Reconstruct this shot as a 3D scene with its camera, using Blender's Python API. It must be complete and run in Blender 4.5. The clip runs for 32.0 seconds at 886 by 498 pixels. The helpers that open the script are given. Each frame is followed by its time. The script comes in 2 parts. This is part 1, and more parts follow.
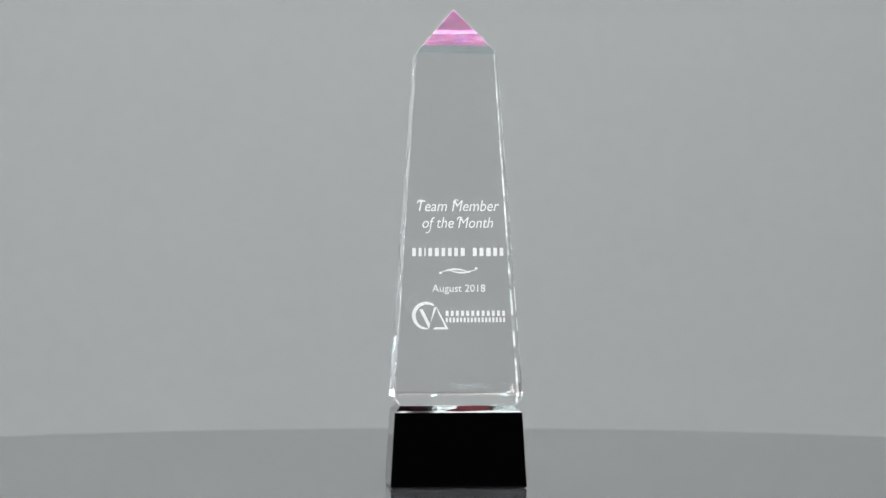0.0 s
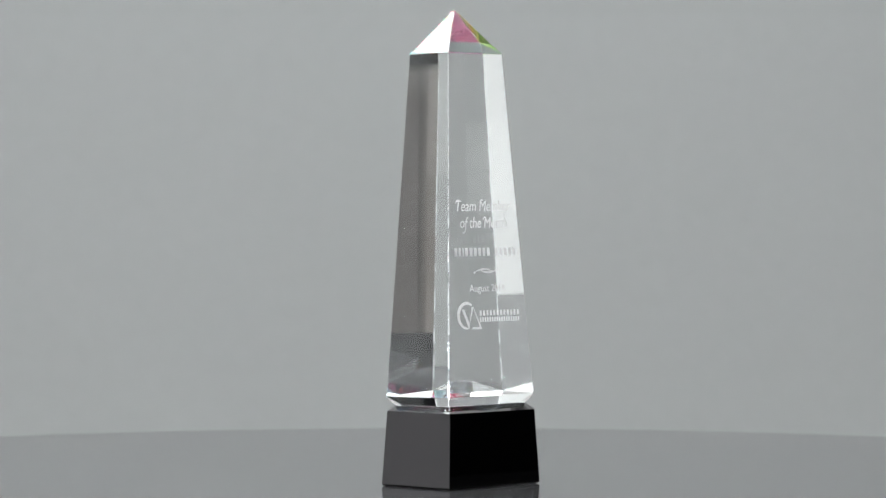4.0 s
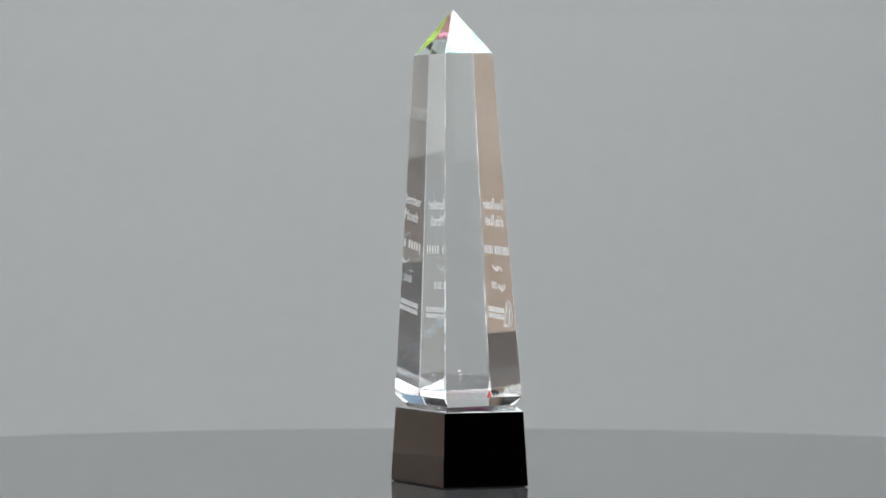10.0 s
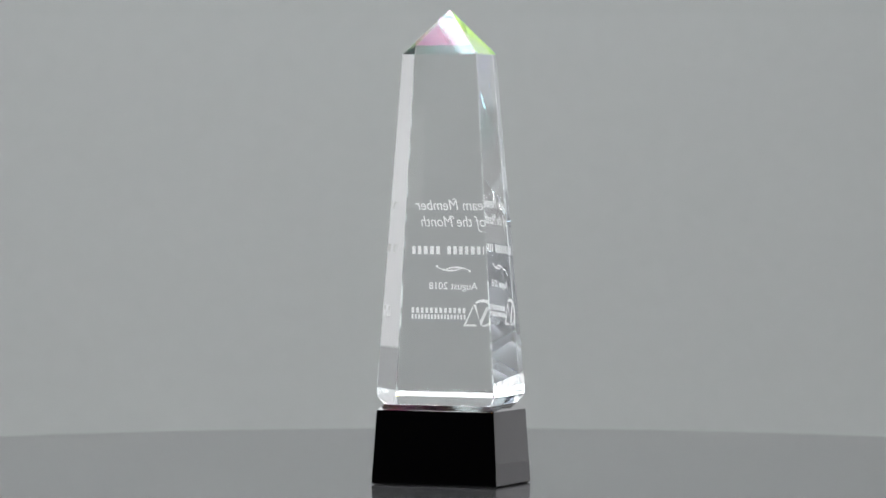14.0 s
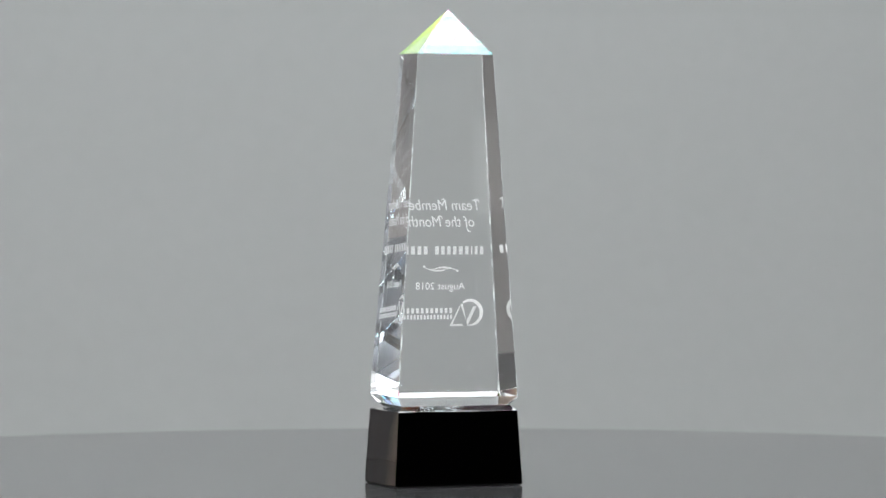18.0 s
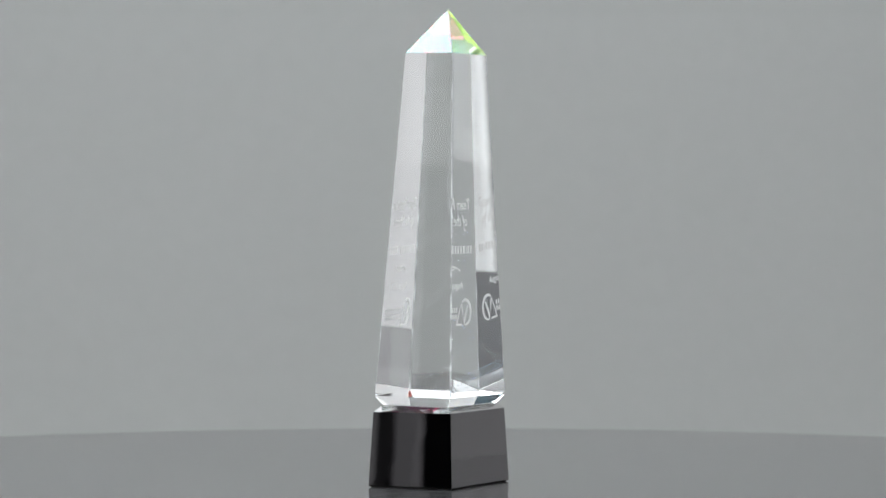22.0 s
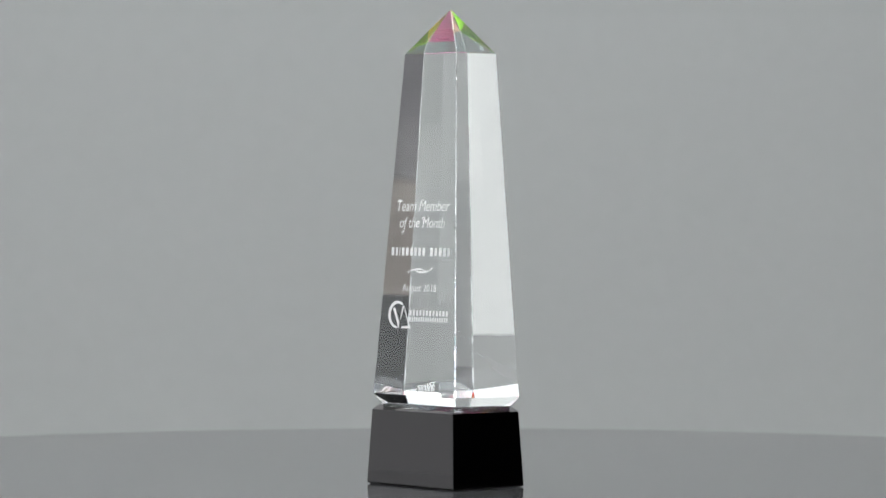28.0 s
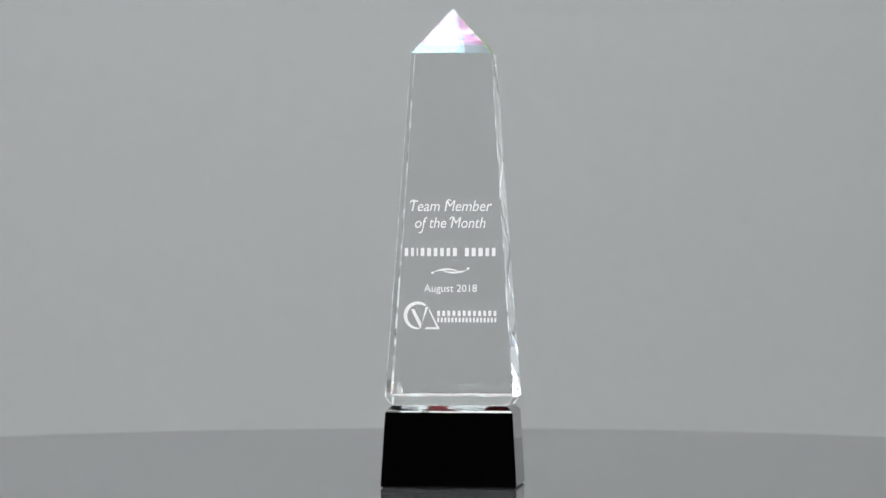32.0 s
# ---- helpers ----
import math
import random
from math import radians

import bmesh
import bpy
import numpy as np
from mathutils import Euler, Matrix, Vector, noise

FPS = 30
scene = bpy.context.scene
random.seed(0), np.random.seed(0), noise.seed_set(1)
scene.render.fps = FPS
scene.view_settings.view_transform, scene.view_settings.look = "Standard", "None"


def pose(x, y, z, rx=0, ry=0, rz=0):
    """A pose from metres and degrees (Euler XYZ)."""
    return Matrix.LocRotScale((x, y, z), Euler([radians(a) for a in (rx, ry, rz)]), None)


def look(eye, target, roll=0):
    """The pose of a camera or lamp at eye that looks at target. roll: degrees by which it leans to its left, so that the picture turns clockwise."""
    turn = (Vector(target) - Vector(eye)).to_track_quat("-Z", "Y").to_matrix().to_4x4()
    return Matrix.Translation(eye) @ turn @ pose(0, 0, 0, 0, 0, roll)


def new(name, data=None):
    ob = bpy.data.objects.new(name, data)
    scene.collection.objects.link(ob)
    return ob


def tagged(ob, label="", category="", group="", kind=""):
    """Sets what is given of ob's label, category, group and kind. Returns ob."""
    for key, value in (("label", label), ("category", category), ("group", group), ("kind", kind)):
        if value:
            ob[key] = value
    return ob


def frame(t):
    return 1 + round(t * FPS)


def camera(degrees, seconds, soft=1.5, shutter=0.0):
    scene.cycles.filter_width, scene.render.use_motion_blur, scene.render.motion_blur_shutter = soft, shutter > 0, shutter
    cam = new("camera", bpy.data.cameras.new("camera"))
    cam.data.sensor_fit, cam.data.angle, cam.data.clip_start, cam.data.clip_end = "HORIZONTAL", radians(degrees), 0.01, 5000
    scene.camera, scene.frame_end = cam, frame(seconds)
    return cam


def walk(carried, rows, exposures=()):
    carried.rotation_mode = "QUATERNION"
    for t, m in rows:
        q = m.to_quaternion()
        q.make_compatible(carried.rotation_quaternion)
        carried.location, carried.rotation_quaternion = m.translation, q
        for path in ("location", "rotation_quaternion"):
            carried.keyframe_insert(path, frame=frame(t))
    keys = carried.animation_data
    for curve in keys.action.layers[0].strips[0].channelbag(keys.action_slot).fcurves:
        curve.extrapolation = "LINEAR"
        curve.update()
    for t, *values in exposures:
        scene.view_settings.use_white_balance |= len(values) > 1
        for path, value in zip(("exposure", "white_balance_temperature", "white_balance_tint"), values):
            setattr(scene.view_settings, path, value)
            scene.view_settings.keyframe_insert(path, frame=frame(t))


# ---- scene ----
# ================= camera =================
# the camera stands still; the disc with the trophy on it turns
TOP = 0.75                      # top of the disc above the floor
FELT_THICK = 0.0005             # felt sheet under the trophy's base
SEAT = TOP - 0.00098            # height from which the crystal is measured
cam = camera(13.457, 32.0, soft=1.5)
cam.data.dof.use_dof, cam.data.dof.focus_distance, cam.data.dof.aperture_fstop = True, 1.925, 18.0
EYE = Vector((0.0, -1.947, SEAT + 0.14956))
AIM = EYE + Vector((-0.00208, 1.0, -0.01357))
# the clip's camera closes and opens its iris a little as the crystal flashes
walk(cam, [(0.0, look(EYE, AIM, 0.045)), (32.0, look(EYE, AIM, 0.045))],
     exposures=[(0, -0.68), (3, -0.68), (6, -0.74), (8, -0.69), (10, -0.68), (12, -0.78), (14, -0.78), (17, -0.70), (18, -0.71), (20, -0.73), (22, -0.81),
                (25, -0.68), (28, -0.78), (30, -0.80), (31, -0.76), (32, -0.71)])

# ================= world and exposure =================
# light turns many times within the crystal
scene.cycles.max_bounces = scene.cycles.glossy_bounces = scene.cycles.transmission_bounces = 32
world = bpy.data.worlds.new("dim_room")
scene.world = world
world.use_nodes = True
world.node_tree.nodes["Background"].inputs[0].default_value = (0.5, 0.5, 0.5, 1)
world.node_tree.nodes["Background"].inputs[1].default_value = 0.02


# ================= materials =================
def material(name):
    m = bpy.data.materials.new(name)
    m.use_nodes = True
    nodes = m.node_tree.nodes
    return m, nodes, m.node_tree.links, nodes["Principled BSDF"]


def node(nodes, kind, **values):
    n = nodes.new(kind)
    for key, value in values.items():
        n.inputs[key.replace("_", " ")].default_value = value
    return n


def surface(name, colour, rough, vary=0.06, scale=6.0, fine=90.0, bump=0.0, ior=1.5, metal=0.0, specular=0.5):
    """A painted or woven surface with a broad and a fine variation."""
    m, nodes, links, bsdf = material(name)
    place = nodes.new("ShaderNodeTexCoord")
    broad = node(nodes, "ShaderNodeTexNoise", Scale=scale, Detail=3.0)
    small = node(nodes, "ShaderNodeTexNoise", Scale=fine, Detail=4.0)
    links.new(place.outputs["Object"], broad.inputs["Vector"])
    links.new(place.outputs["Object"], small.inputs["Vector"])
    both = nodes.new("ShaderNodeMath")
    both.operation = "ADD"
    links.new(broad.outputs["Fac"], both.inputs[0])
    links.new(small.outputs["Fac"], both.inputs[1])
    ramp = node(nodes, "ShaderNodeMapRange")
    ramp.inputs["From Min"].default_value, ramp.inputs["From Max"].default_value = 0.6, 1.4
    ramp.inputs["To Min"].default_value, ramp.inputs["To Max"].default_value = 1 - vary, 1 + vary
    links.new(both.outputs[0], ramp.inputs["Value"])
    tint = nodes.new("ShaderNodeVectorMath")
    tint.operation = "SCALE"
    tint.inputs[0].default_value = colour
    links.new(ramp.outputs["Result"], tint.inputs["Scale"])
    links.new(tint.outputs["Vector"], bsdf.inputs["Base Color"])
    bsdf.inputs["Roughness"].default_value = rough
    bsdf.inputs["IOR"].default_value = ior
    bsdf.inputs["Metallic"].default_value = metal
    bsdf.inputs["Specular IOR Level"].default_value = specular
    if bump:
        relief = node(nodes, "ShaderNodeBump", Strength=bump, Distance=0.001)
        links.new(small.outputs["Fac"], relief.inputs["Height"])
        links.new(relief.outputs["Normal"], bsdf.inputs["Normal"])
    return m


def glowing(name, colour, strength, own=0.8):
    m, nodes, links, bsdf = material(name)
    bsdf.inputs["Base Color"].default_value = (own, own, own, 1)
    bsdf.inputs["Emission Color"].default_value = (*colour, 1)
    bsdf.inputs["Emission Strength"].default_value = strength
    return m


BACKDROP = surface("grey_backdrop_paper", (0.185, 0.188, 0.188), 0.9, 0.03, 1.5, 60, 0.05)
# near-black: the darkness of the unlit room is put into this colour
DARK_WALL = surface("near_black_unlit_wall", (0.004, 0.004, 0.0045), 0.95, 0.2, 3.0, 60, 0.2, specular=0.02)
FLOOR = surface("pale_floor_screed", (0.45, 0.44, 0.425), 0.6, 0.15, 2.0, 30, 0.1)
CEILING = surface("white_ceiling_paint", (0.8, 0.8, 0.79), 0.9, 0.03, 2.0, 60, 0.1)
PLINTH = surface("grey_plinth_paint", (0.3, 0.3, 0.3), 0.6, 0.05, 5, 90, 0.1)
LAMP_METAL = surface("white_lamp_enamel", (0.7, 0.7, 0.7), 0.4, 0.03, 5, 50)
LAMP_GLOW = glowing("lit_lamp_cover", (0.92, 0.98, 1.0), 12.0)
# strong fill panels, added where the tip mirrors none of them, to light the room
BRIGHT_FILL = glowing("bright_fill_panel", (0.96, 0.985, 0.993), 24.6)
# weak glow for panels added only for the tip's facets to mirror
MILD_FILL = glowing("half_lit_fill_panel", (0.97, 0.98, 1.0), 1.5, 0.3)
DIM_FILL = glowing("dim_fill_panel", (0.97, 0.98, 1.0), 0.2, 0.3)
BACK_GLOW = glowing("lit_strip_cloth", (0.97, 0.99, 1.0), 2.0, 0.1)
SOFT_GLOW = glowing("lit_softbox_cloth", (0.955, 1.0, 0.985), 0.80, 0.18)
LIP_GLOW = glowing("lit_cloth_lip", (0.96, 0.99, 1.0), 0.65, 0.18)
DIM_GLOW = glowing("dim_softbox_cloth", (0.965, 0.965, 1.0), 0.55, 0.16)
HOUSING = surface("black_softbox_fabric", (0.012, 0.012, 0.012), 0.8, 0.2, 8, 90, 0.1)
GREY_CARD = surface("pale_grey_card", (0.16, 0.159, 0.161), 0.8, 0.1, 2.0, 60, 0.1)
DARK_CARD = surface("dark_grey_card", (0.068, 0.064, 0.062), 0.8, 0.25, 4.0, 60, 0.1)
SHADED_WALL = surface("shaded_grey_wall", (0.26, 0.25, 0.255), 0.85, 0.08, 1.5, 50, 0.1)
BROWN_WALL = surface("brown_wall_paint", (0.64, 0.54, 0.46), 0.85, 0.1, 1.2, 40, 0.1)
FELT = surface("black_felt", (0.01, 0.01, 0.01), 0.95, 0.2, 300, 900)
DUST = surface("pale_dust", (0.3, 0.3, 0.29), 0.9, 0.2, 50, 900)


def glossy_disc():
    m = surface("glossy_charcoal_acrylic", (0.03, 0.03, 0.031), 0.03, 0.1, 4.0, 120.0, ior=1.85)
    return m


def black_glass():
    m = surface("black_crystal", (0.0001, 0.0001, 0.00012), 0.012, 0.1, 20, 300, ior=1.70)
    m.node_tree.nodes["Principled BSDF"].inputs["Specular Tint"].default_value = (1.0, 0.945, 1.0, 1)
    return m


def wavy_glass():
    """The hand-polished bevel of the base, not quite flat."""
    m, nodes, links, bsdf = material("black_crystal_bevel")
    bsdf.inputs["Base Color"].default_value = (0.0005, 0.0005, 0.0006, 1)
    bsdf.inputs["Roughness"].default_value, bsdf.inputs["IOR"].default_value = 0.02, 2.0
    place = nodes.new("ShaderNodeTexCoord")
    wave = node(nodes, "ShaderNodeTexNoise", Scale=48.0, Detail=0.5)
    links.new(place.outputs["Object"], wave.inputs["Vector"])
    relief = node(nodes, "ShaderNodeBump", Strength=1.0, Distance=0.0008)
    links.new(wave.outputs["Fac"], relief.inputs["Height"])
    links.new(relief.outputs["Normal"], bsdf.inputs["Normal"])
    return m


def clear_glass():
    """Crystal that bends blue more than red, so that red is the first to leak out where light only just turns back within."""
    m, nodes, links, bsdf = material("clear_crystal")
    share = [node(nodes, "ShaderNodeFresnel", IOR=ior).outputs[0] for ior in (1.5145, 1.52, 1.5255)]
    tint = nodes.new("ShaderNodeCombineColor")
    for slot, value in zip(("Red", "Green", "Blue"), share):
        ratio = nodes.new("ShaderNodeMath")
        ratio.operation = "DIVIDE"
        links.new(value, ratio.inputs[0])
        links.new(share[1], ratio.inputs[1])
        links.new(ratio.outputs[0], tint.inputs[slot])
    turned = node(nodes, "ShaderNodeBsdfGlossy", Roughness=0.0)
    links.new(tint.outputs[0], turned.inputs["Color"])
    passed = node(nodes, "ShaderNodeBsdfRefraction", Roughness=0.0, IOR=1.52)
    passed.inputs["Color"].default_value = (0.993, 0.996, 0.996, 1)
    glass = nodes.new("ShaderNodeMixShader")
    links.new(share[1], glass.inputs[0])
    links.new(passed.outputs[0], glass.inputs[1])
    links.new(turned.outputs[0], glass.inputs[2])
    links.new(glass.outputs[0], nodes["Material Output"].inputs["Surface"])
    return m


def ground_edge():
    """The narrow bevels of the crystal: partly clear, partly still matt from grinding."""
    m, nodes, links, bsdf = material("ground_crystal_edge")
    place = nodes.new("ShaderNodeTexCoord")
    worn = node(nodes, "ShaderNodeTexNoise", Scale=130.0, Detail=3.0)
    links.new(place.outputs["Object"], worn.inputs["Vector"])
    share = nodes.new("ShaderNodeMapRange")
    share.inputs["From Min"].default_value, share.inputs["From Max"].default_value = 0.4, 0.6
    share.inputs["To Min"].default_value, share.inputs["To Max"].default_value = 0.08, 0.48
    links.new(worn.outputs["Fac"], share.inputs["Value"])
    clear = node(nodes, "ShaderNodeBsdfGlass", Roughness=0.0, IOR=1.52)
    matt = nodes.new("ShaderNodeBsdfTranslucent")
    white = nodes.new("ShaderNodeBsdfDiffuse")
    matt.inputs["Color"].default_value = white.inputs["Color"].default_value = (0.88, 0.93, 0.93, 1)
    both = node(nodes, "ShaderNodeMixShader", Fac=0.4)
    links.new(white.outputs[0], both.inputs[1])
    links.new(matt.outputs[0], both.inputs[2])
    mix = nodes.new("ShaderNodeMixShader")
    links.new(share.outputs["Result"], mix.inputs[0])
    links.new(clear.outputs[0], mix.inputs[1])
    links.new(both.outputs[0], mix.inputs[2])
    links.new(mix.outputs[0], nodes["Material Output"].inputs["Surface"])
    return m


def dichroic_glass():
    """Crystal under an interference film: pale cyan from outside; light that turns back within is rose when it meets the film steeply, yellow-green at a slant."""
    m, nodes, links, bsdf = material("iridescent_coated_crystal")
    place = nodes.new("ShaderNodeTexCoord")
    cloud = node(nodes, "ShaderNodeTexNoise", Scale=110.0, Detail=1.5)
    links.new(place.outputs["Object"], cloud.inputs["Vector"])
    uneven = nodes.new("ShaderNodeMapRange")
    uneven.inputs["To Min"].default_value, uneven.inputs["To Max"].default_value = -0.11, 0.11
    links.new(cloud.outputs["Fac"], uneven.inputs["Value"])
    slant = node(nodes, "ShaderNodeLayerWeight", Blend=0.5)
    depth = nodes.new("ShaderNodeMath")
    depth.operation = "ADD"
    links.new(slant.outputs["Facing"], depth.inputs[0])
    links.new(uneven.outputs["Result"], depth.inputs[1])
    ramp = nodes.new("ShaderNodeValToRGB")
    stops = ramp.color_ramp.elements
    stops[0].position, stops[0].color = 0.10, (0.74, 0.34, 0.95, 1)
    stops[1].position, stops[1].color = 0.95, (0.72, 1.0, 0.30, 1)
    for at, colour in ((0.25, (1.0, 0.27, 0.53)), (0.50, (1.0, 0.32, 0.45)), (0.58, (1.0, 0.72, 0.25)), (0.66, (0.82, 1.0, 0.14))):
        stops.new(at).color = (*colour, 1)
    links.new(depth.outputs[0], ramp.inputs["Fac"])
    inner = node(nodes, "ShaderNodeBsdfGlossy", Roughness=0.0)
    links.new(ramp.outputs["Color"], inner.inputs["Color"])
    clear = node(nodes, "ShaderNodeBsdfRefraction", Roughness=0.0, IOR=1.52)
    clear.inputs["Color"].default_value = (0.76, 0.83, 0.82, 1)
    bend = node(nodes, "ShaderNodeFresnel", IOR=1.68)
    body = nodes.new("ShaderNodeMixShader")
    links.new(bend.outputs[0], body.inputs[0])
    links.new(clear.outputs[0], body.inputs[1])
    links.new(inner.outputs[0], body.inputs[2])
    film = node(nodes, "ShaderNodeBsdfGlossy", Roughness=0.0)
    film.inputs["Color"].default_value = (0.30, 0.95, 0.88, 1)
    coated = node(nodes, "ShaderNodeMixShader", Fac=0.10)
    links.new(body.outputs[0], coated.inputs[1])
    links.new(film.outputs[0], coated.inputs[2])
    links.new(coated.outputs[0], nodes["Material Output"].inputs["Surface"])
    return m


def frosted(name, clear_share):
    m, nodes, links, bsdf = material(name)
    place = nodes.new("ShaderNodeTexCoord")
    spot = node(nodes, "ShaderNodeTexNoise", Scale=1800.0, Detail=3.0)
    links.new(place.outputs["Object"], spot.inputs["Vector"])
    tone = nodes.new("ShaderNodeMapRange")
    tone.inputs["From Min"].default_value, tone.inputs["From Max"].default_value = 0.3, 0.7
    tone.inputs["To Min"].default_value, tone.inputs["To Max"].default_value = 0.48, 0.66
    links.new(spot.outputs["Fac"], tone.inputs["Value"])
    white = nodes.new("ShaderNodeBsdfDiffuse")
    thin = nodes.new("ShaderNodeBsdfTranslucent")
    links.new(tone.outputs["Result"], white.inputs["Color"])
    links.new(tone.outputs["Result"], thin.inputs["Color"])
    mix = node(nodes, "ShaderNodeMixShader", Fac=0.5)
    links.new(white.outputs[0], mix.inputs[1])
    links.new(thin.outputs[0], mix.inputs[2])
    gaps = node(nodes, "ShaderNodeMixShader", Fac=clear_share)
    links.new(mix.outputs[0], gaps.inputs[1])
    links.new(nodes.new("ShaderNodeBsdfTransparent").outputs[0], gaps.inputs[2])
    links.new(gaps.outputs[0], nodes["Material Output"].inputs["Surface"])
    return m


FROSTED, FROSTED_DEEP = frosted("frosted_engraving", 0.05), frosted("frosted_engraving_depth", 0.2)
BOND = surface("silvered_backing_under_crystal", (0.42, 0.42, 0.43), 0.16, 0.3, 60, 400, metal=0.4)
WAVY_GLASS = wavy_glass()
DISC_GLOSS, BLACK_GLASS, CLEAR_GLASS, DICHROIC, GROUND_EDGE = glossy_disc(), black_glass(), clear_glass(), dichroic_glass(), ground_edge()


# ================= mesh helpers =================
def mesh_of(name, bm, *materials):
    bmesh.ops.recalc_face_normals(bm, faces=bm.faces[:])
    data = bpy.data.meshes.new(name)
    bm.to_mesh(data)
    bm.free()
    for m in materials:
        data.materials.append(m)
    return data


def part(name, bm, mat, parent=None, label=""):
    ob = new(name, mesh_of(name, bm, mat))
    ob.parent = parent
    return tagged(ob, label)


def box(x0, y0, z0, x1, y1, z1, bevel=0.0):
    bm = bmesh.new()
    bmesh.ops.create_cube(bm, size=1.0)
    for v in bm.verts:
        v.co = Vector(((x0 + x1) / 2 + v.co.x * (x1 - x0), (y0 + y1) / 2 + v.co.y * (y1 - y0), (z0 + z1) / 2 + v.co.z * (z1 - z0)))
    if bevel:
        bmesh.ops.bevel(bm, geom=bm.edges[:], offset=bevel, segments=2, profile=0.5, affect="EDGES")
    return bm


def lathe(profile, steps=128):
    """A solid of turning from (radius, height) pairs, closed at both ends."""
    bm = bmesh.new()
    rings = []
    for r, z in profile:
        rings.append([bm.verts.new((r * math.cos(2 * math.pi * k / steps), r * math.sin(2 * math.pi * k / steps), z)) for k in range(steps)])
    for a, b in zip(rings, rings[1:]):
        for k in range(steps):
            bm.faces.new((a[k], a[(k + 1) % steps], b[(k + 1) % steps], b[k]))
    bm.faces.new(rings[0])
    bm.faces.new(rings[-1])
    return bm


def stack(levels, tip=None):
    """A solid of rectangular levels (half width, half depth, height), with a point on top if tip is given."""
    bm = bmesh.new()
    rings = [[bm.verts.new((sx * w, sy * d, z)) for sx, sy in ((-1, -1), (1, -1), (1, 1), (-1, 1))] for w, d, z in levels]
    for a, b in zip(rings, rings[1:]):
        for k in range(4):
            bm.faces.new((a[k], a[(k + 1) % 4], b[(k + 1) % 4], b[k]))
    bm.faces.new(rings[0])
    if tip:
        point = bm.verts.new(tip)
        for k in range(4):
            bm.faces.new((rings[-1][k], rings[-1][(k + 1) % 4], point))
    else:
        bm.faces.new(rings[-1])
    return bm


# ================= the room =================
def setting(name, bm, mat, label):
    ob = part(name, bm, mat, None, label)
    return tagged(ob, kind="structure", category=name.split("_")[0])


ROOM = dict(left=-2.1, right=3.6, back=1.6, front=-3.6, top=2.4)
setting("floor", box(-2.3, -3.8, -0.1, 3.9, 2.1, 0.0), FLOOR, "pale grey screed floor of the studio room")
setting("ceiling", box(-2.3, -3.8, 2.4, 3.9, 2.1, 2.5), CEILING, "plain white painted ceiling over the studio")
# greyer than the corner piece: the shade behind the backdrop is in its colour
setting("wall_north", box(-1.70, 1.9, 0.0, 3.7, 2.0, 2.4), SHADED_WALL, "plain wall behind the backdrop, its shade put into a grey colour")
setting("wall_northwest", box(-2.2, 1.9, 0.0, -1.70, 2.0, 2.4), BROWN_WALL, "plain brown painted corner of the wall")
setting("wall_west", box(-2.2, -1.2, 0.0, -2.1, 1.9, 2.4), BROWN_WALL, "plain brown painted side wall")
setting("wall_southwest", box(-2.2, -3.6, 0.0, -2.1, -1.2, 2.4), DARK_WALL, "side wall coloured near-black to read as unlit")
setting("wall_east", box(3.6, -3.6, 0.0, 3.7, 1.9, 2.4), DARK_WALL, "side wall coloured near-black to read as unlit")
setting("wall_south", box(-2.1, -3.7, 0.0, 3.6, -3.6, 2.4), DARK_WALL, "wall behind the camera, coloured near-black to read as unlit")
setting("backdrop", box(-1.24, 1.55, 0.0, 1.14, 1.57, 1.40), BACKDROP, "plain light grey studio backdrop behind the turntable")


def plank_material(name, tones):
    """Weathered boards, each with a tone of its own."""
    m, nodes, links, bsdf = material(name)
    info = nodes.new("ShaderNodeObjectInfo")
    ramp = nodes.new("ShaderNodeValToRGB")
    stops = ramp.color_ramp.elements
    stops[0].color, stops[1].color = (*tones[0], 1), (*tones[2], 1)
    stop = stops.new(0.5)
    stop.color = (*tones[1], 1)
    links.new(info.outputs["Random"], ramp.inputs["Fac"])
    place = nodes.new("ShaderNodeTexCoord")
    grain = node(nodes, "ShaderNodeTexNoise", Scale=9.0, Detail=5.0)
    stretch = nodes.new("ShaderNodeMapping")
    stretch.inputs["Scale"].default_value = (1, 6, 0.5)
    links.new(place.outputs["Object"], stretch.inputs["Vector"])
    links.new(stretch.outputs["Vector"], grain.inputs["Vector"])
    shade = nodes.new("ShaderNodeMapRange")
    shade.inputs["To Min"].default_value, shade.inputs["To Max"].default_value = 0.6, 1.35
    links.new(grain.outputs["Fac"], shade.inputs["Value"])
    tint = nodes.new("ShaderNodeVectorMath")
    tint.operation = "SCALE"
    links.new(ramp.outputs["Color"], tint.inputs[0])
    links.new(shade.outputs["Result"], tint.inputs["Scale"])
    links.new(tint.outputs["Vector"], bsdf.inputs["Base Color"])
    bsdf.inputs["Roughness"].default_value = 0.7
    return m


def panel_row(name, x, y0, count, high, side, label):
    """Boards on end along a wall; towards the south a darker upper board stands on each lower one."""
    row = tagged(new(name), label, "panelling", kind="structure")
    row.location = (x, 0, 0)
    at = y0
    for k in range(count):
        wide = (0.17, 0.22, 0.26)[(k * 7) % 3]
        thick = side * (0.03 + 0.004 * (k % 3))
        step = 0.30 if at < -0.75 else high
        part("plank", box(min(0, thick), at, 0.0, max(0, thick), at + wide - 0.004, step, 0.002), BOARD, row)
        if step < high:
            part("plank", box(min(0, thick), at, step + 0.004, max(0, thick), at + wide - 0.004, high, 0.002), DARK_BOARD, row)
        at += wide
    return row


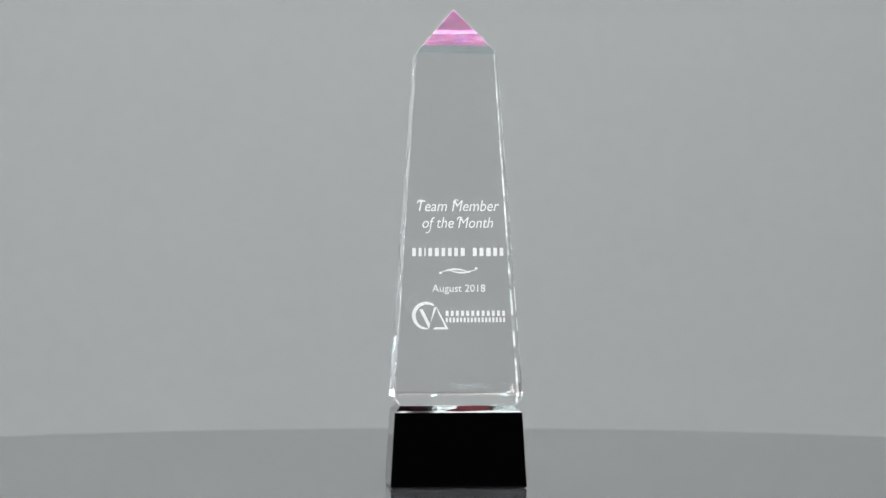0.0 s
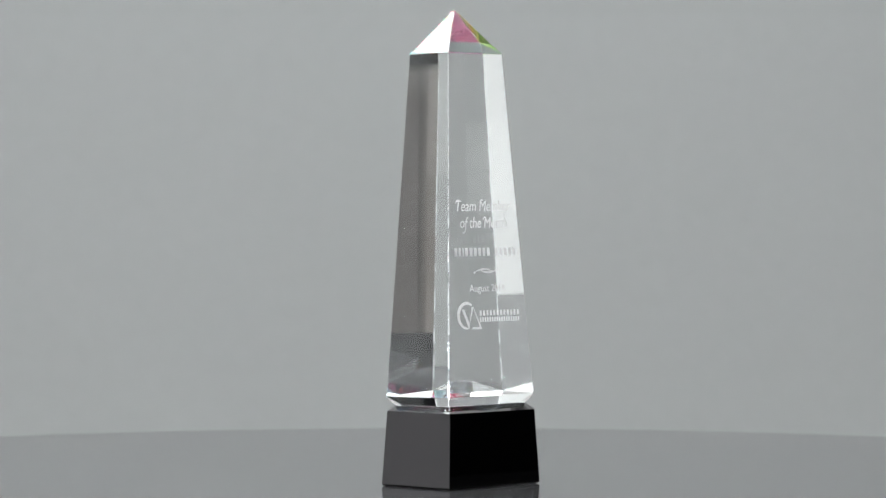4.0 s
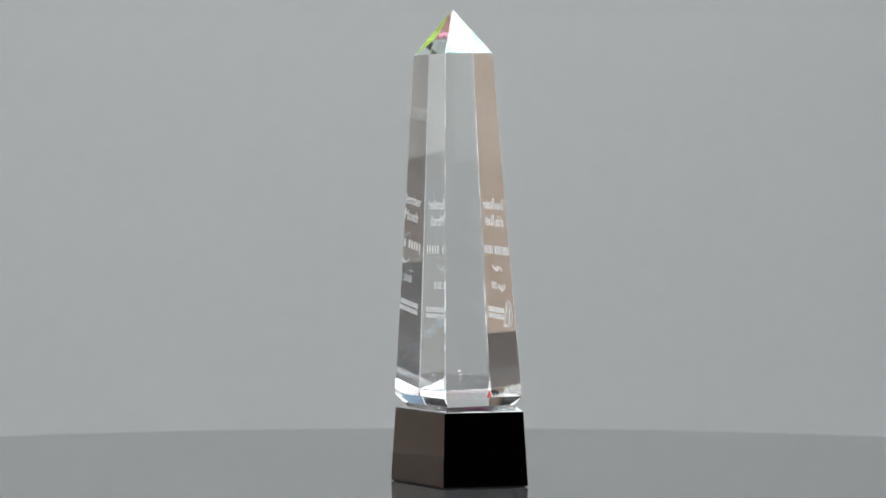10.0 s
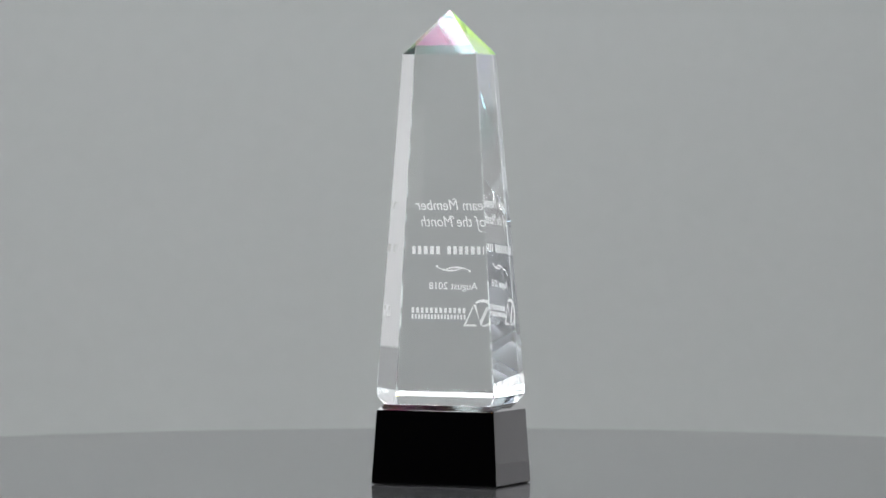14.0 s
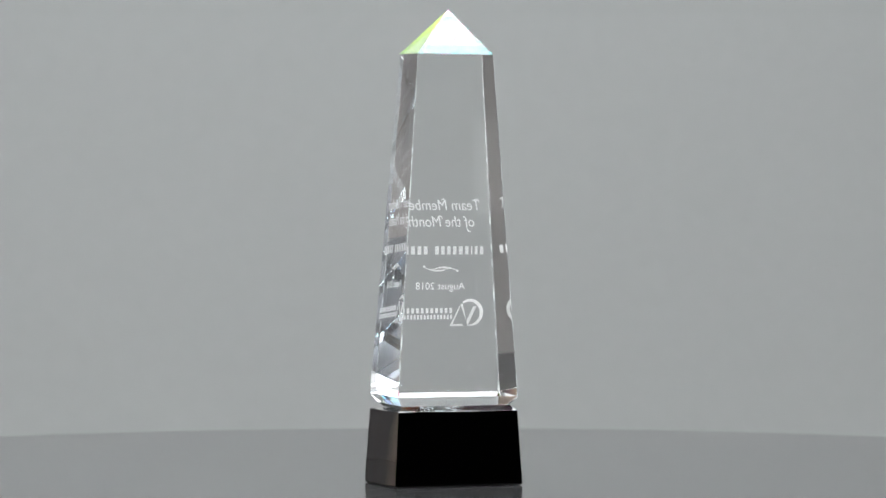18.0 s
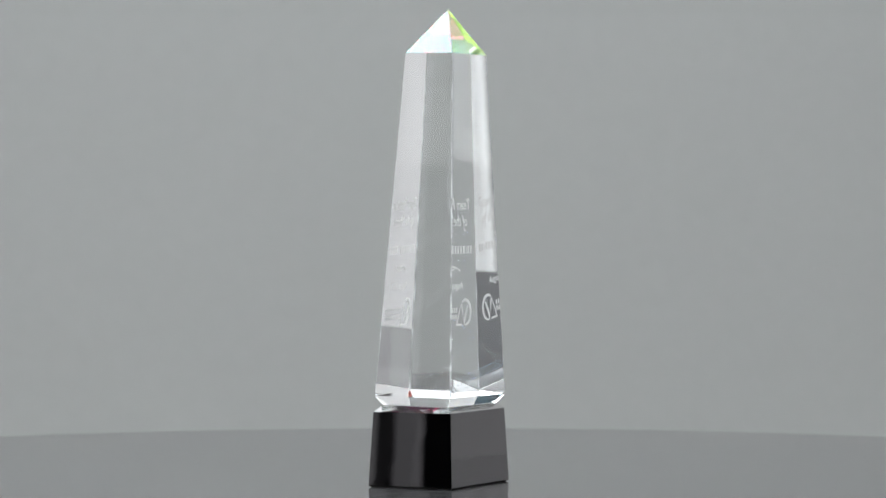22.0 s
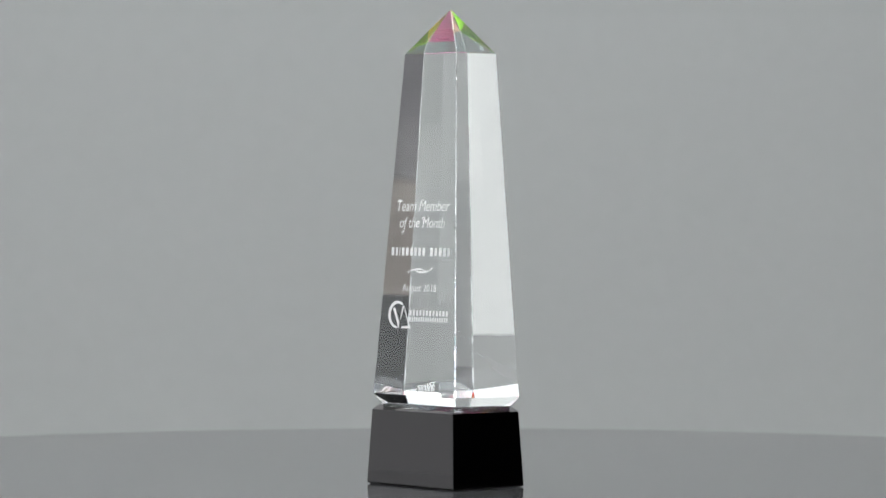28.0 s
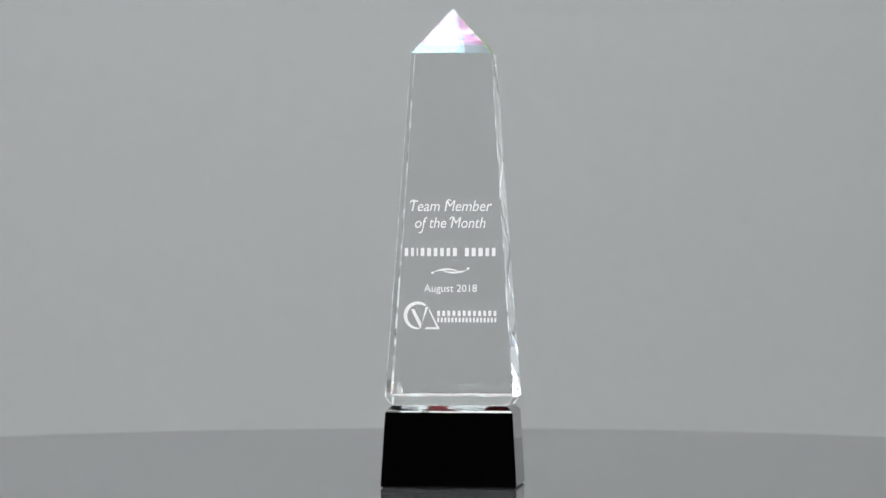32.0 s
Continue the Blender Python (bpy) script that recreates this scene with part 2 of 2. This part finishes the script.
BOARD = plank_material("grey_brown_board", ((0.115, 0.103, 0.098), (0.19, 0.162, 0.145), (0.23, 0.212, 0.205)))
DARK_BOARD = plank_material("grey_purple_board", ((0.092, 0.086, 0.093), (0.115, 0.107, 0.117), (0.135, 0.126, 0.135)))
# unseen stand-in boards for the blurred brown and grey things on this side
panel_row("trim_east", 3.6, -3.55, 24, 0.63, -1, "low grey-brown boards along the side wall, stand-in for blurred furnishings")


def softbox(x0, y0, x1, y1, z0, z1, glow, label):
    """An upright softbox between two corners of the plan, its lit cloth towards the turntable."""
    a, b = Vector((x0, y0, 0)), Vector((x1, y1, 0))
    along = (b - a).normalized()
    inward = Vector((along.y, -along.x, 0))
    mid = (a + b) / 2
    if inward.dot(-mid) < 0:
        inward = -inward
    wide = (b - a).length / 2
    ob = tagged(new("softbox"), label, "softbox", "studio softboxes")
    ob.matrix_world = Matrix.Translation(mid) @ Matrix((along, inward, Vector((0, 0, 1)))).transposed().to_4x4()
    bm = box(-wide - 0.012, -0.16, z0 - 0.012, wide + 0.012, 0.0, z1 + 0.012)
    front = [f for f in bm.faces if f.normal.y > 0.5]
    bmesh.ops.inset_region(bm, faces=front, thickness=0.011)
    bmesh.ops.translate(bm, verts=list({v for f in front for v in f.verts}), vec=(0, -0.012, 0))
    for v in bm.verts:
        if v.co.y < -0.1:
            v.co.x *= 0.55
            v.co.z = (v.co.z - (z0 + z1) / 2) * 0.55 + (z0 + z1) / 2
    part("housing", bm, HOUSING, ob)
    part("diffuser", box(-wide, -0.0115, z0, wide, -0.006, z1), glow, ob, "evenly lit white cloth")
    pole = part("pole", lathe([(0.014, 0.0), (0.014, (z0 + z1) / 2)], 20), HOUSING, ob)
    pole.location = (0, -0.175, 0)
    for k in range(3):
        leg = part("leg", box(0.0, -0.009, 0.0, 0.32, 0.009, 0.014, 0.003), HOUSING, ob)
        leg.matrix_local = Matrix.Translation((0, -0.175, 0)) @ pose(0, 0, 0, 0, 0, 90 + 120 * k)
    return ob


big = softbox(-1.5, 0.70, -1.5, -1.165, 0.33, 1.34, SOFT_GLOW, "large black studio softbox with a lit white front on a stand")
# the curled white lip of its cloth at one end
bm = bmesh.new()
lip = []
for k in range(13):
    a = k / 12
    bow = 0.045 * (1 - a) ** 2
    lip.append([bm.verts.new((0.94 + bow + x, y, 0.36 + 0.95 * a)) for x, y in ((0.0, -0.004), (0.014, 0.012), (0.030, 0.006))])
for a, b in zip(lip, lip[1:]):
    for k in range(2):
        bm.faces.new((a[k], a[k + 1], b[k + 1], b[k]))
part("cloth_lip", bm, LIP_GLOW, big, "curled edge of lit white cloth")
softbox(0.78, 1.21, 1.295, 0.842, 0.5, 1.34, DIM_GLOW, "narrow black studio softbox with a lit white front on a stand")
for x0, y0, x1, y1 in ((-1.06, 1.60, 1.04, 1.60), (-1.16, 1.60, -1.48, 0.78), (-1.5, 0.70, -1.5, -0.9), (1.12, 1.58, 1.50, 0.45)):
    softbox(x0, y0, x1, y1, 1.41, 2.05, BACK_GLOW, "strip softbox with a bright white front on a stand")


def unseen_card_board(x0, y0, x1, y1, high):
    """A grey card board on edge, added for the crystal to mirror, with two small feet."""
    a, b = Vector((x0, y0, 0)), Vector((x1, y1, 0))
    along = (b - a).normalized()
    inward = Vector((along.y, -along.x, 0))
    ob = tagged(new("unseen_card_board"), "low pale grey card board, added out of view for the crystal to mirror", "reflector")
    ob.matrix_world = Matrix.Translation((a + b) / 2) @ Matrix((along, inward, Vector((0, 0, 1)))).transposed().to_4x4()
    wide = (b - a).length / 2
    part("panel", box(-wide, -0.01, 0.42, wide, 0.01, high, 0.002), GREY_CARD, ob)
    part("panel", box(-wide, -0.01, 0.012, wide, 0.01, 0.418, 0.002), DARK_CARD, ob, "lower card, darker grey to dim the tone the crystal mirrors")
    for sx in (-0.7, 0.7):
        part("foot", box(sx * wide - 0.02, -0.12, 0.0, sx * wide + 0.02, 0.12, 0.014, 0.003), HOUSING, ob)
    return ob


# unseen board: two greys for the light and dim tones mirrored low down
unseen_card_board(-1.56, -1.33, -2.02, -2.75, 0.66)


def storage_box(x, y, turn, w, d, h, mat, label):
    ob = tagged(new("storage_box"), label, "box")
    ob.matrix_world = pose(x, y, 0, 0, 0, turn)
    part("body", box(-w / 2, -d / 2, 0, w / 2, d / 2, h - 0.06, 0.006), mat, ob)
    part("lid", box(-w / 2 - 0.006, -d / 2 - 0.006, h - 0.06, w / 2 + 0.006, d / 2 + 0.006, h, 0.005), mat, ob)
    return ob


MAT = surface("brown_floor_sheet", (0.14, 0.12, 0.105), 0.9, 0.2, 3.0, 80, 0.3)
# unseen sheet, added to take the floor's glare out of the crystal
mat = tagged(new("floor_dark_sheet"), "large dark brown sheet, added to dim the floor in the crystal", "mat")
part("body", box(0.5, -3.55, 0.0, 3.5, -1.75, 0.012, 0.004), MAT, mat)

RED_CARD = surface("red_card", (0.13, 0.032, 0.028), 0.5, 0.1, 6, 60, 0.05)
storage_box(-1.55, 1.22, 52, 0.20, 0.22, 0.66, RED_CARD, "tall red storage box standing on the floor")


def cable(points, thick, label):
    curve = bpy.data.curves.new("cable", "CURVE")
    curve.dimensions, curve.bevel_depth, curve.bevel_resolution = "3D", thick, 3
    line = curve.splines.new("NURBS")
    line.points.add(len(points) - 1)
    for p, co in zip(line.points, points):
        p.co = (*co, 1)
    line.use_endpoint_u, line.order_u = True, 4
    curve.materials.append(PLINTH)
    return tagged(new("cable", curve), label, "cable")


cable([(-1.43, 0.43, 2.13), (-1.41, 0.42, 1.7), (-1.41, 0.44, 1.2), (-1.40, 0.45, 0.86), (-1.40, 0.42, 0.70), (-1.40, 0.47, 0.4), (-1.41, 0.5, 0.1), (-1.36, 0.52, 0.008), (-1.2, 0.6, 0.008)],
      0.0005, "thin grey power cable hanging in front of the softbox")


def ceiling_light(x0, y0, x1, y1, label, glow=LAMP_GLOW):
    lamp = tagged(new("ceiling_light"), label, "light", "ceiling lights")
    lamp.location = ((x0 + x1) / 2, (y0 + y1) / 2, ROOM["top"])
    w, d = (x1 - x0) / 2, (y1 - y0) / 2
    bm = box(-w, -d, -0.05, w, d, 0.0)
    down = [f for f in bm.faces if f.normal.z < -0.5]
    bmesh.ops.inset_region(bm, faces=down, thickness=0.02)
    bmesh.ops.translate(bm, verts=list({v for f in down for v in f.verts}), vec=(0, 0, 0.02))
    part("frame", bm, LAMP_METAL, lamp)
    part("diffuser", box(-w + 0.021, -d + 0.021, -0.042, w - 0.021, d - 0.021, -0.032), glow, lamp, "glowing white diffuser panel")
    return lamp


ceiling_light(-1.2, -0.43, -0.96, 0.85, "white ceiling light panel, lit")
ceiling_light(-0.957, -0.56, -0.785, 0.85, "narrow white ceiling light panel, lit")
ceiling_light(-0.78, -0.67, -0.5, 0.85, "white ceiling light panel, lit")
ceiling_light(-0.497, -0.72, -0.212, 0.85, "white ceiling light panel, lit")
ceiling_light(-0.209, -0.5, -0.04, 0.85, "narrow white ceiling light panel, lit")
ceiling_light(-1.62, -0.38, -1.22, 0.08, "small white ceiling light panel, lit")
ceiling_light(-1.6, -3.3, -0.04, -0.88, "large added ceiling fill panel, brightly lit", BRIGHT_FILL)
ceiling_light(0.25, -3.3, 1.2, -0.91, "added ceiling fill panel, brightly lit", BRIGHT_FILL)
ceiling_light(1.23, -3.3, 2.4, -1.63, "added ceiling fill panel, dim", DIM_FILL)
ceiling_light(0.05, 0.30, 0.68, 0.86, "small added ceiling fill panel, brightly lit", BRIGHT_FILL)
ceiling_light(0.306, -0.83, 1.2, -0.41, "white ceiling light panel, lit")
ceiling_light(0.06, -0.40, 1.0, 0.27, "small white ceiling light panel, lit")

# added panels from here on: faint fill around the lit ones
ceiling_light(1.23, -1.6, 2.4, 0.15, "added ceiling fill panel, dim", DIM_FILL)
ceiling_light(1.4, 0.18, 2.3, 0.8, "small added ceiling fill panel, dim", DIM_FILL)
ceiling_light(-1.6, 0.89, 1.3, 1.5, "long added ceiling fill panel, softly lit", MILD_FILL)
ceiling_light(-0.02, -1.6, 0.23, -0.88, "narrow added ceiling fill panel, dim", DIM_FILL)
ceiling_light(-0.205, -0.86, 0.30, -0.52, "short added ceiling fill panel, dim", DIM_FILL)

# ================= the turntable =================
plinth = tagged(new("plinth"), "plain grey painted plinth under the turntable", "plinth")
part("body", box(-0.3, -0.3, 0.0, 0.3, 0.3, TOP - 0.05, 0.006), PLINTH, plinth)
drive = tagged(new("turntable_drive"), "black round motor housing standing on the plinth", "turntable drive")
drive.location = (0, 0, TOP - 0.05)
part("housing", lathe([(0.148, 0), (0.15, 0.002), (0.15, 0.034), (0.148, 0.036)], 64), FELT, drive)

disc = tagged(new("turntable_disc"), "round glossy charcoal acrylic turntable disc, turning", "turntable")
part("plate", lathe([(0.4703, -0.014), (0.4703, -0.0008), (0.4698, 0.0)], 256), DISC_GLOSS, disc)


def ring_rim():
    bm = bmesh.new()
    profile = [(0.4705, -0.013), (0.4748, -0.013), (0.4763, -0.0115), (0.4763, -0.0015), (0.4748, 0.0), (0.4705, 0.0)]
    rings = [[bm.verts.new((r * math.cos(2 * math.pi * k / 256), r * math.sin(2 * math.pi * k / 256), z)) for k in range(256)] for r, z in profile]
    for a, b in zip(rings, rings[1:] + rings[:1]):
        for k in range(256):
            bm.faces.new((a[k], a[(k + 1) % 256], b[(k + 1) % 256], b[k]))
    return bm


part("rim", ring_rim(), DISC_GLOSS, disc, "polished rounded edge")


def dust(count, inner, outer, seed):
    """Pale specks and a few lint threads lying on the disc."""
    pick = random.Random(seed)
    bm = bmesh.new()
    for _ in range(count):
        r, a, size = pick.uniform(inner, outer), pick.uniform(0, 2 * math.pi), pick.uniform(0.00008, 0.0002)
        made = bmesh.ops.create_icosphere(bm, subdivisions=1, radius=size)["verts"]
        long, turn = pick.choice((1, 1, 1, 3.5)), Matrix.Rotation(pick.uniform(0, 6.28), 3, "Z")
        for v in made:
            v.co = turn @ Vector((v.co.x * long, v.co.y, v.co.z * 0.5)) + Vector((r * math.cos(a), r * math.sin(a), size * 0.4))
    return bm


tagged(part("dust", dust(26, 0.035, 0.12, 3), DUST, disc, "pale dust specks on the glossy disc"), kind="stuff")

# ================= the trophy =================
FOOT_W, FOOT_D = 0.03501, 0.02369         # black base, half sizes at its foot
NECK_W, NECK_D, NECK_Z = 0.03278, 0.02202, 0.03832
CHAMFER, BASE_TOP = 0.0031, 0.0428
BODY_W, BODY_D, BODY_Z = 0.03313, 0.02177, 0.0475
HEAD_W, HEAD_D, HEAD_Z = 0.02082, 0.01338, 0.2241
TIP = (-0.0006, 0.0002, 0.2475)
# the crystal is glued a degree out of true on its base
LEAN = pose(0.00009, -0.00029, SEAT - TOP - FELT_THICK, -1.0, -0.09, 0)

trophy = tagged(new("trophy"), "clear crystal obelisk award with iridescent tip on a black crystal base", "trophy")

bm = stack([(FOOT_W - 0.0006, FOOT_D - 0.0006, 0.0), (FOOT_W, FOOT_D, 0.0006), (NECK_W, NECK_D, NECK_Z), (NECK_W - CHAMFER, NECK_D - CHAMFER, BASE_TOP)])
for v in bm.verts:
    if v.co.z > NECK_Z + 0.001:
        v.co = LEAN @ v.co
bmesh.ops.bevel(bm, geom=[e for e in bm.edges if abs(e.verts[0].co.z - e.verts[1].co.z) > 0.002], offset=0.00025, segments=1, affect="EDGES")
bm.normal_update()
for f in bm.faces:
    f.material_index = 1 if f.calc_center_median().z > NECK_Z + 0.0005 and abs(f.normal.z) < 0.95 else 0
base = new("base", mesh_of("base", bm, BLACK_GLASS, WAVY_GLASS))
base.parent = trophy
tagged(base, "tapered polished black crystal base")

bm = stack([(BODY_W - 0.0034, BODY_D - 0.0034, BASE_TOP + 0.0001), (BODY_W, BODY_D, BODY_Z), (HEAD_W, HEAD_D, HEAD_Z)], TIP)
bmesh.ops.bevel(bm, geom=[e for e in bm.edges if max(v.co.z for v in e.verts) > 0.24], offset=0.0002, segments=1, affect="EDGES")
bmesh.ops.bevel(bm, geom=[e for e in bm.edges if abs(e.verts[0].co.z - e.verts[1].co.z) > 0.1], offset=0.0006, segments=1, affect="EDGES")
bmesh.ops.bevel(bm, geom=[e for e in bm.edges if max(v.co.z for v in e.verts) < 0.05], offset=0.0002, segments=1, affect="EDGES")
bm.normal_update()
for f in bm.faces:
    f.material_index = 1 if f.calc_center_median().z > HEAD_Z + 0.0003 else 2 if abs(f.normal.z) > 0.95 else 0
    if min(abs(f.normal.x), abs(f.normal.y)) > 0.28:
        f.material_index = 3                # the polished-off edges, not quite clear
crystal = new("crystal", mesh_of("crystal", bm, CLEAR_GLASS, DICHROIC, BOND, GROUND_EDGE))
crystal.parent = trophy
crystal.matrix_local = LEAN
crystal.visible_shadow = False        # clear glass lets the light through
tagged(crystal, "clear crystal obelisk with an iridescent coated pyramid point")

part("felt_sheet", box(-FOOT_W + 0.0012, -FOOT_D + 0.0012, -FELT_THICK + 0.00002, FOOT_W - 0.0012, FOOT_D - 0.0012, -0.00002), FELT, trophy, "thin black felt sheet")

# engraving on the front face: x across, z the height on the trophy


def on_front(x, z, proud=0.00006):
    z += 0.0009
    k = (z - BODY_Z) / (HEAD_Z - BODY_Z)
    return Vector((x, -(BODY_D + (HEAD_D - BODY_D) * k) - proud, z))


def engrave(name, polygons, label):
    """Flat outlines, in (x, z), as frosted marks cut into the front face."""
    bm = bmesh.new()
    for layer, proud in enumerate((0.00006, -0.00012)):
        for ring in polygons:
            bm.faces.new([bm.verts.new(on_front(x, z, proud)) for x, z in ring]).material_index = layer
    ob = new(name, mesh_of(name, bm, FROSTED, FROSTED_DEEP))
    ob.parent = crystal
    return tagged(ob, label)


def engrave_words(words, x0, x1, z0, high, slant, label, spread=1.0):
    """Words in the built-in letters, fitted between x0 and x1 on the base line z0; high: the height of a capital."""
    text = bpy.data.curves.new("engraving", "FONT")
    text.body, text.shear, text.space_character, text.resolution_u = words, slant, spread, 3
    ob = new("engraving", text)
    data = bpy.data.meshes.new_from_object(ob.evaluated_get(bpy.context.evaluated_depsgraph_get()))
    bpy.data.objects.remove(ob)
    xs = [v.co.x for v in data.vertices]
    low, wide = min(xs), max(xs) - min(xs)
    bm = bmesh.new()
    for layer, proud in enumerate((0.00006, -0.00012)):
        made = [bm.verts.new(on_front(x0 + (v.co.x - low) / wide * (x1 - x0), z0 + v.co.y * high / 0.7, proud)) for v in data.vertices]
        for f in data.polygons:
            bm.faces.new([made[k] for k in f.vertices]).material_index = layer
    bpy.data.meshes.remove(data)
    ob = new("engraving", mesh_of("engraving", bm, FROSTED, FROSTED_DEEP))
    ob.parent = crystal
    return tagged(ob, label)


def bar(x0, z0, x1, z1):
    return [(x0, z0), (x1, z0), (x1, z1), (x0, z1)]


def bars(x0, x1, z0, z1, widths, gap):
    """A row of plain bars that fills the line; a negative width is a gap."""
    total = sum(abs(w) for w in widths) + gap * (len(widths) - 1)
    out, x = [], x0
    for w in widths:
        step = abs(w) / total * (x1 - x0)
        if w > 0:
            out.append(bar(x, z0, x + step, z1))
        x += step + gap / total * (x1 - x0)
    return out


engrave_words("Team Member", -0.0206, 0.0216, 0.1417, 0.0056, 0.22, "frosted engraved words in slanted letters")
engrave_words("of the Month", -0.0180, 0.0183, 0.1331, 0.0056, 0.22, "frosted engraved words in slanted letters")
engrave("engraving", bars(-0.0233, 0.0235, 0.1186, 0.1228, [1, .8, .35, 1, 1.1, 1, 1, 1, 1.1, -0.7, 1.1, 1.1, 1.2, 1, 1], 0.8), "frosted plain bars in place of a name")
engrave_words("August 2018", -0.0132, 0.0141, 0.1003, 0.0038, 0.0, "frosted engraved date")


def stroke(points, thick):
    """A pen stroke through points in millimetres from the first line's start, thin at both ends."""
    line = []
    for (x0, z0), (x1, z1) in zip(points, points[1:]):
        line += [(x0 + (x1 - x0) * q / 4, z0 + (z1 - z0) * q / 4) for q in range(4)]
    line.append(points[-1])
    rings = []
    edges = []
    for k, (x, z) in enumerate(line):
        before, after = line[max(0, k - 1)], line[min(len(line) - 1, k + 1)]
        dx, dz = after[0] - before[0], after[1] - before[1]
        long = math.hypot(dx, dz) or 1.0
        half = thick / 2 * (0.45 + 0.55 * math.sin(math.pi * k / (len(line) - 1)))
        edges.append(((x - dz / long * half, z + dx / long * half), (x + dz / long * half, z - dx / long * half)))
    for (a, b), (c, d) in zip(edges, edges[1:]):
        rings.append([(x / 1000 - 0.0206, z / 1000 + 0.1417) for x, z in (b, d, c, a)])
    return rings


# flourishes of the pen: on the T, both Ms, and below the f
engrave("flourish", stroke([(0.0, 3.9), (0.3, 5.0), (1.4, 5.7), (3.0, 5.6)], 0.55) + stroke([(18.4, 3.9), (19.0, 5.2), (20.0, 5.9), (21.2, 5.3)], 0.6)
        + stroke([(20.4, -4.7), (20.9, -3.5), (21.9, -3.0), (23.0, -3.4)], 0.6) + stroke([(6.9, -8.4), (6.3, -10.2), (5.3, -11.2), (4.2, -11.0)], 0.6), "frosted pen flourishes on the letters")


def swash():
    """Two thin strokes that sweep past one another, each with a curled end."""
    rings = []
    for flip in (1, -1):
        upper, lower = [], []
        for k in range(17):
            a = k / 16
            x = 0.0003 + flip * (-0.0090 + 0.0148 * a)
            mid = 0.1110 + flip * (-0.0014 + 0.0031 * math.sin(0.25 + a * 1.75) - 0.0022 * a * a)
            half = 0.00016 + 0.00034 * math.sin(math.pi * min(1, a * 1.1)) ** 1.5
            upper.append((x, mid + half))
            lower.append((x, mid - half))
        rings.append(upper + lower[::-1])
        x, z = upper[0]
        rings.append([(x + 0.0007 * math.cos(q * math.pi / 5) - flip * 0.0002, z - flip * 0.0005 + 0.0006 * math.sin(q * math.pi / 5)) for q in range(10)])
    return rings


engrave("engraving", swash(), "frosted curled flourish")


def emblem():
    """An open ring, a slanted chevron and a triangle frame."""
    cx, cz, out = -0.0165, 0.0882, []
    for k in range(28):
        a0, a1 = radians(50 + 228 * k / 28), radians(50 + 228 * (k + 1) / 28)
        t0, t1 = (0.0019 * math.sin(math.pi * (0.12 + 0.8 * q)) ** 0.7 for q in (k / 28, (k + 1) / 28))
        r = 0.0071
        out.append([(cx + r * math.cos(a0), cz + r * math.sin(a0)), (cx + r * math.cos(a1), cz + r * math.sin(a1)),
                    (cx + (r - t1) * math.cos(a1), cz + (r - t1) * math.sin(a1)), (cx + (r - t0) * math.cos(a0), cz + (r - t0) * math.sin(a0))])
    # chevron
    out.append([(-0.0199, 0.0914), (-0.0181, 0.0914), (-0.0143, 0.0838), (-0.0149, 0.0812)])
    out.append([(-0.0149, 0.0812), (-0.0143, 0.0838), (-0.0109, 0.0925), (-0.0123, 0.0925)])
    # triangle frame
    out.append([(-0.0109, 0.0925), (-0.0103, 0.0900), (-0.0066, 0.0822), (-0.0049, 0.0811)])
    out.append([(-0.0049, 0.0811), (-0.0066, 0.0822), (-0.0118, 0.0822), (-0.0128, 0.0811)])
    return out


engrave("engraving", emblem(), "frosted ring and triangle emblem")
engrave("engraving", bars(-0.0063, 0.0242, 0.0879, 0.0906, [1] * 12, 0.8), "frosted plain bar")
engrave("engraving", bars(-0.0063, 0.0242, 0.0847, 0.0871, [1] * 17, 0.8), "frosted plain bar")


# ================= movement =================
def motions():
    stand = pose(0.0020, -0.00552, TOP + FELT_THICK)
    turns = [(t, 4.207 + 10.9223 * t) for t in range(33)]
    walk(trophy, [(t, pose(0, 0, 0, 0, 0, a) @ stand) for t, a in turns])
    walk(disc, [(t, pose(0, 0, TOP, 0, 0, a)) for t, a in turns])


motions()
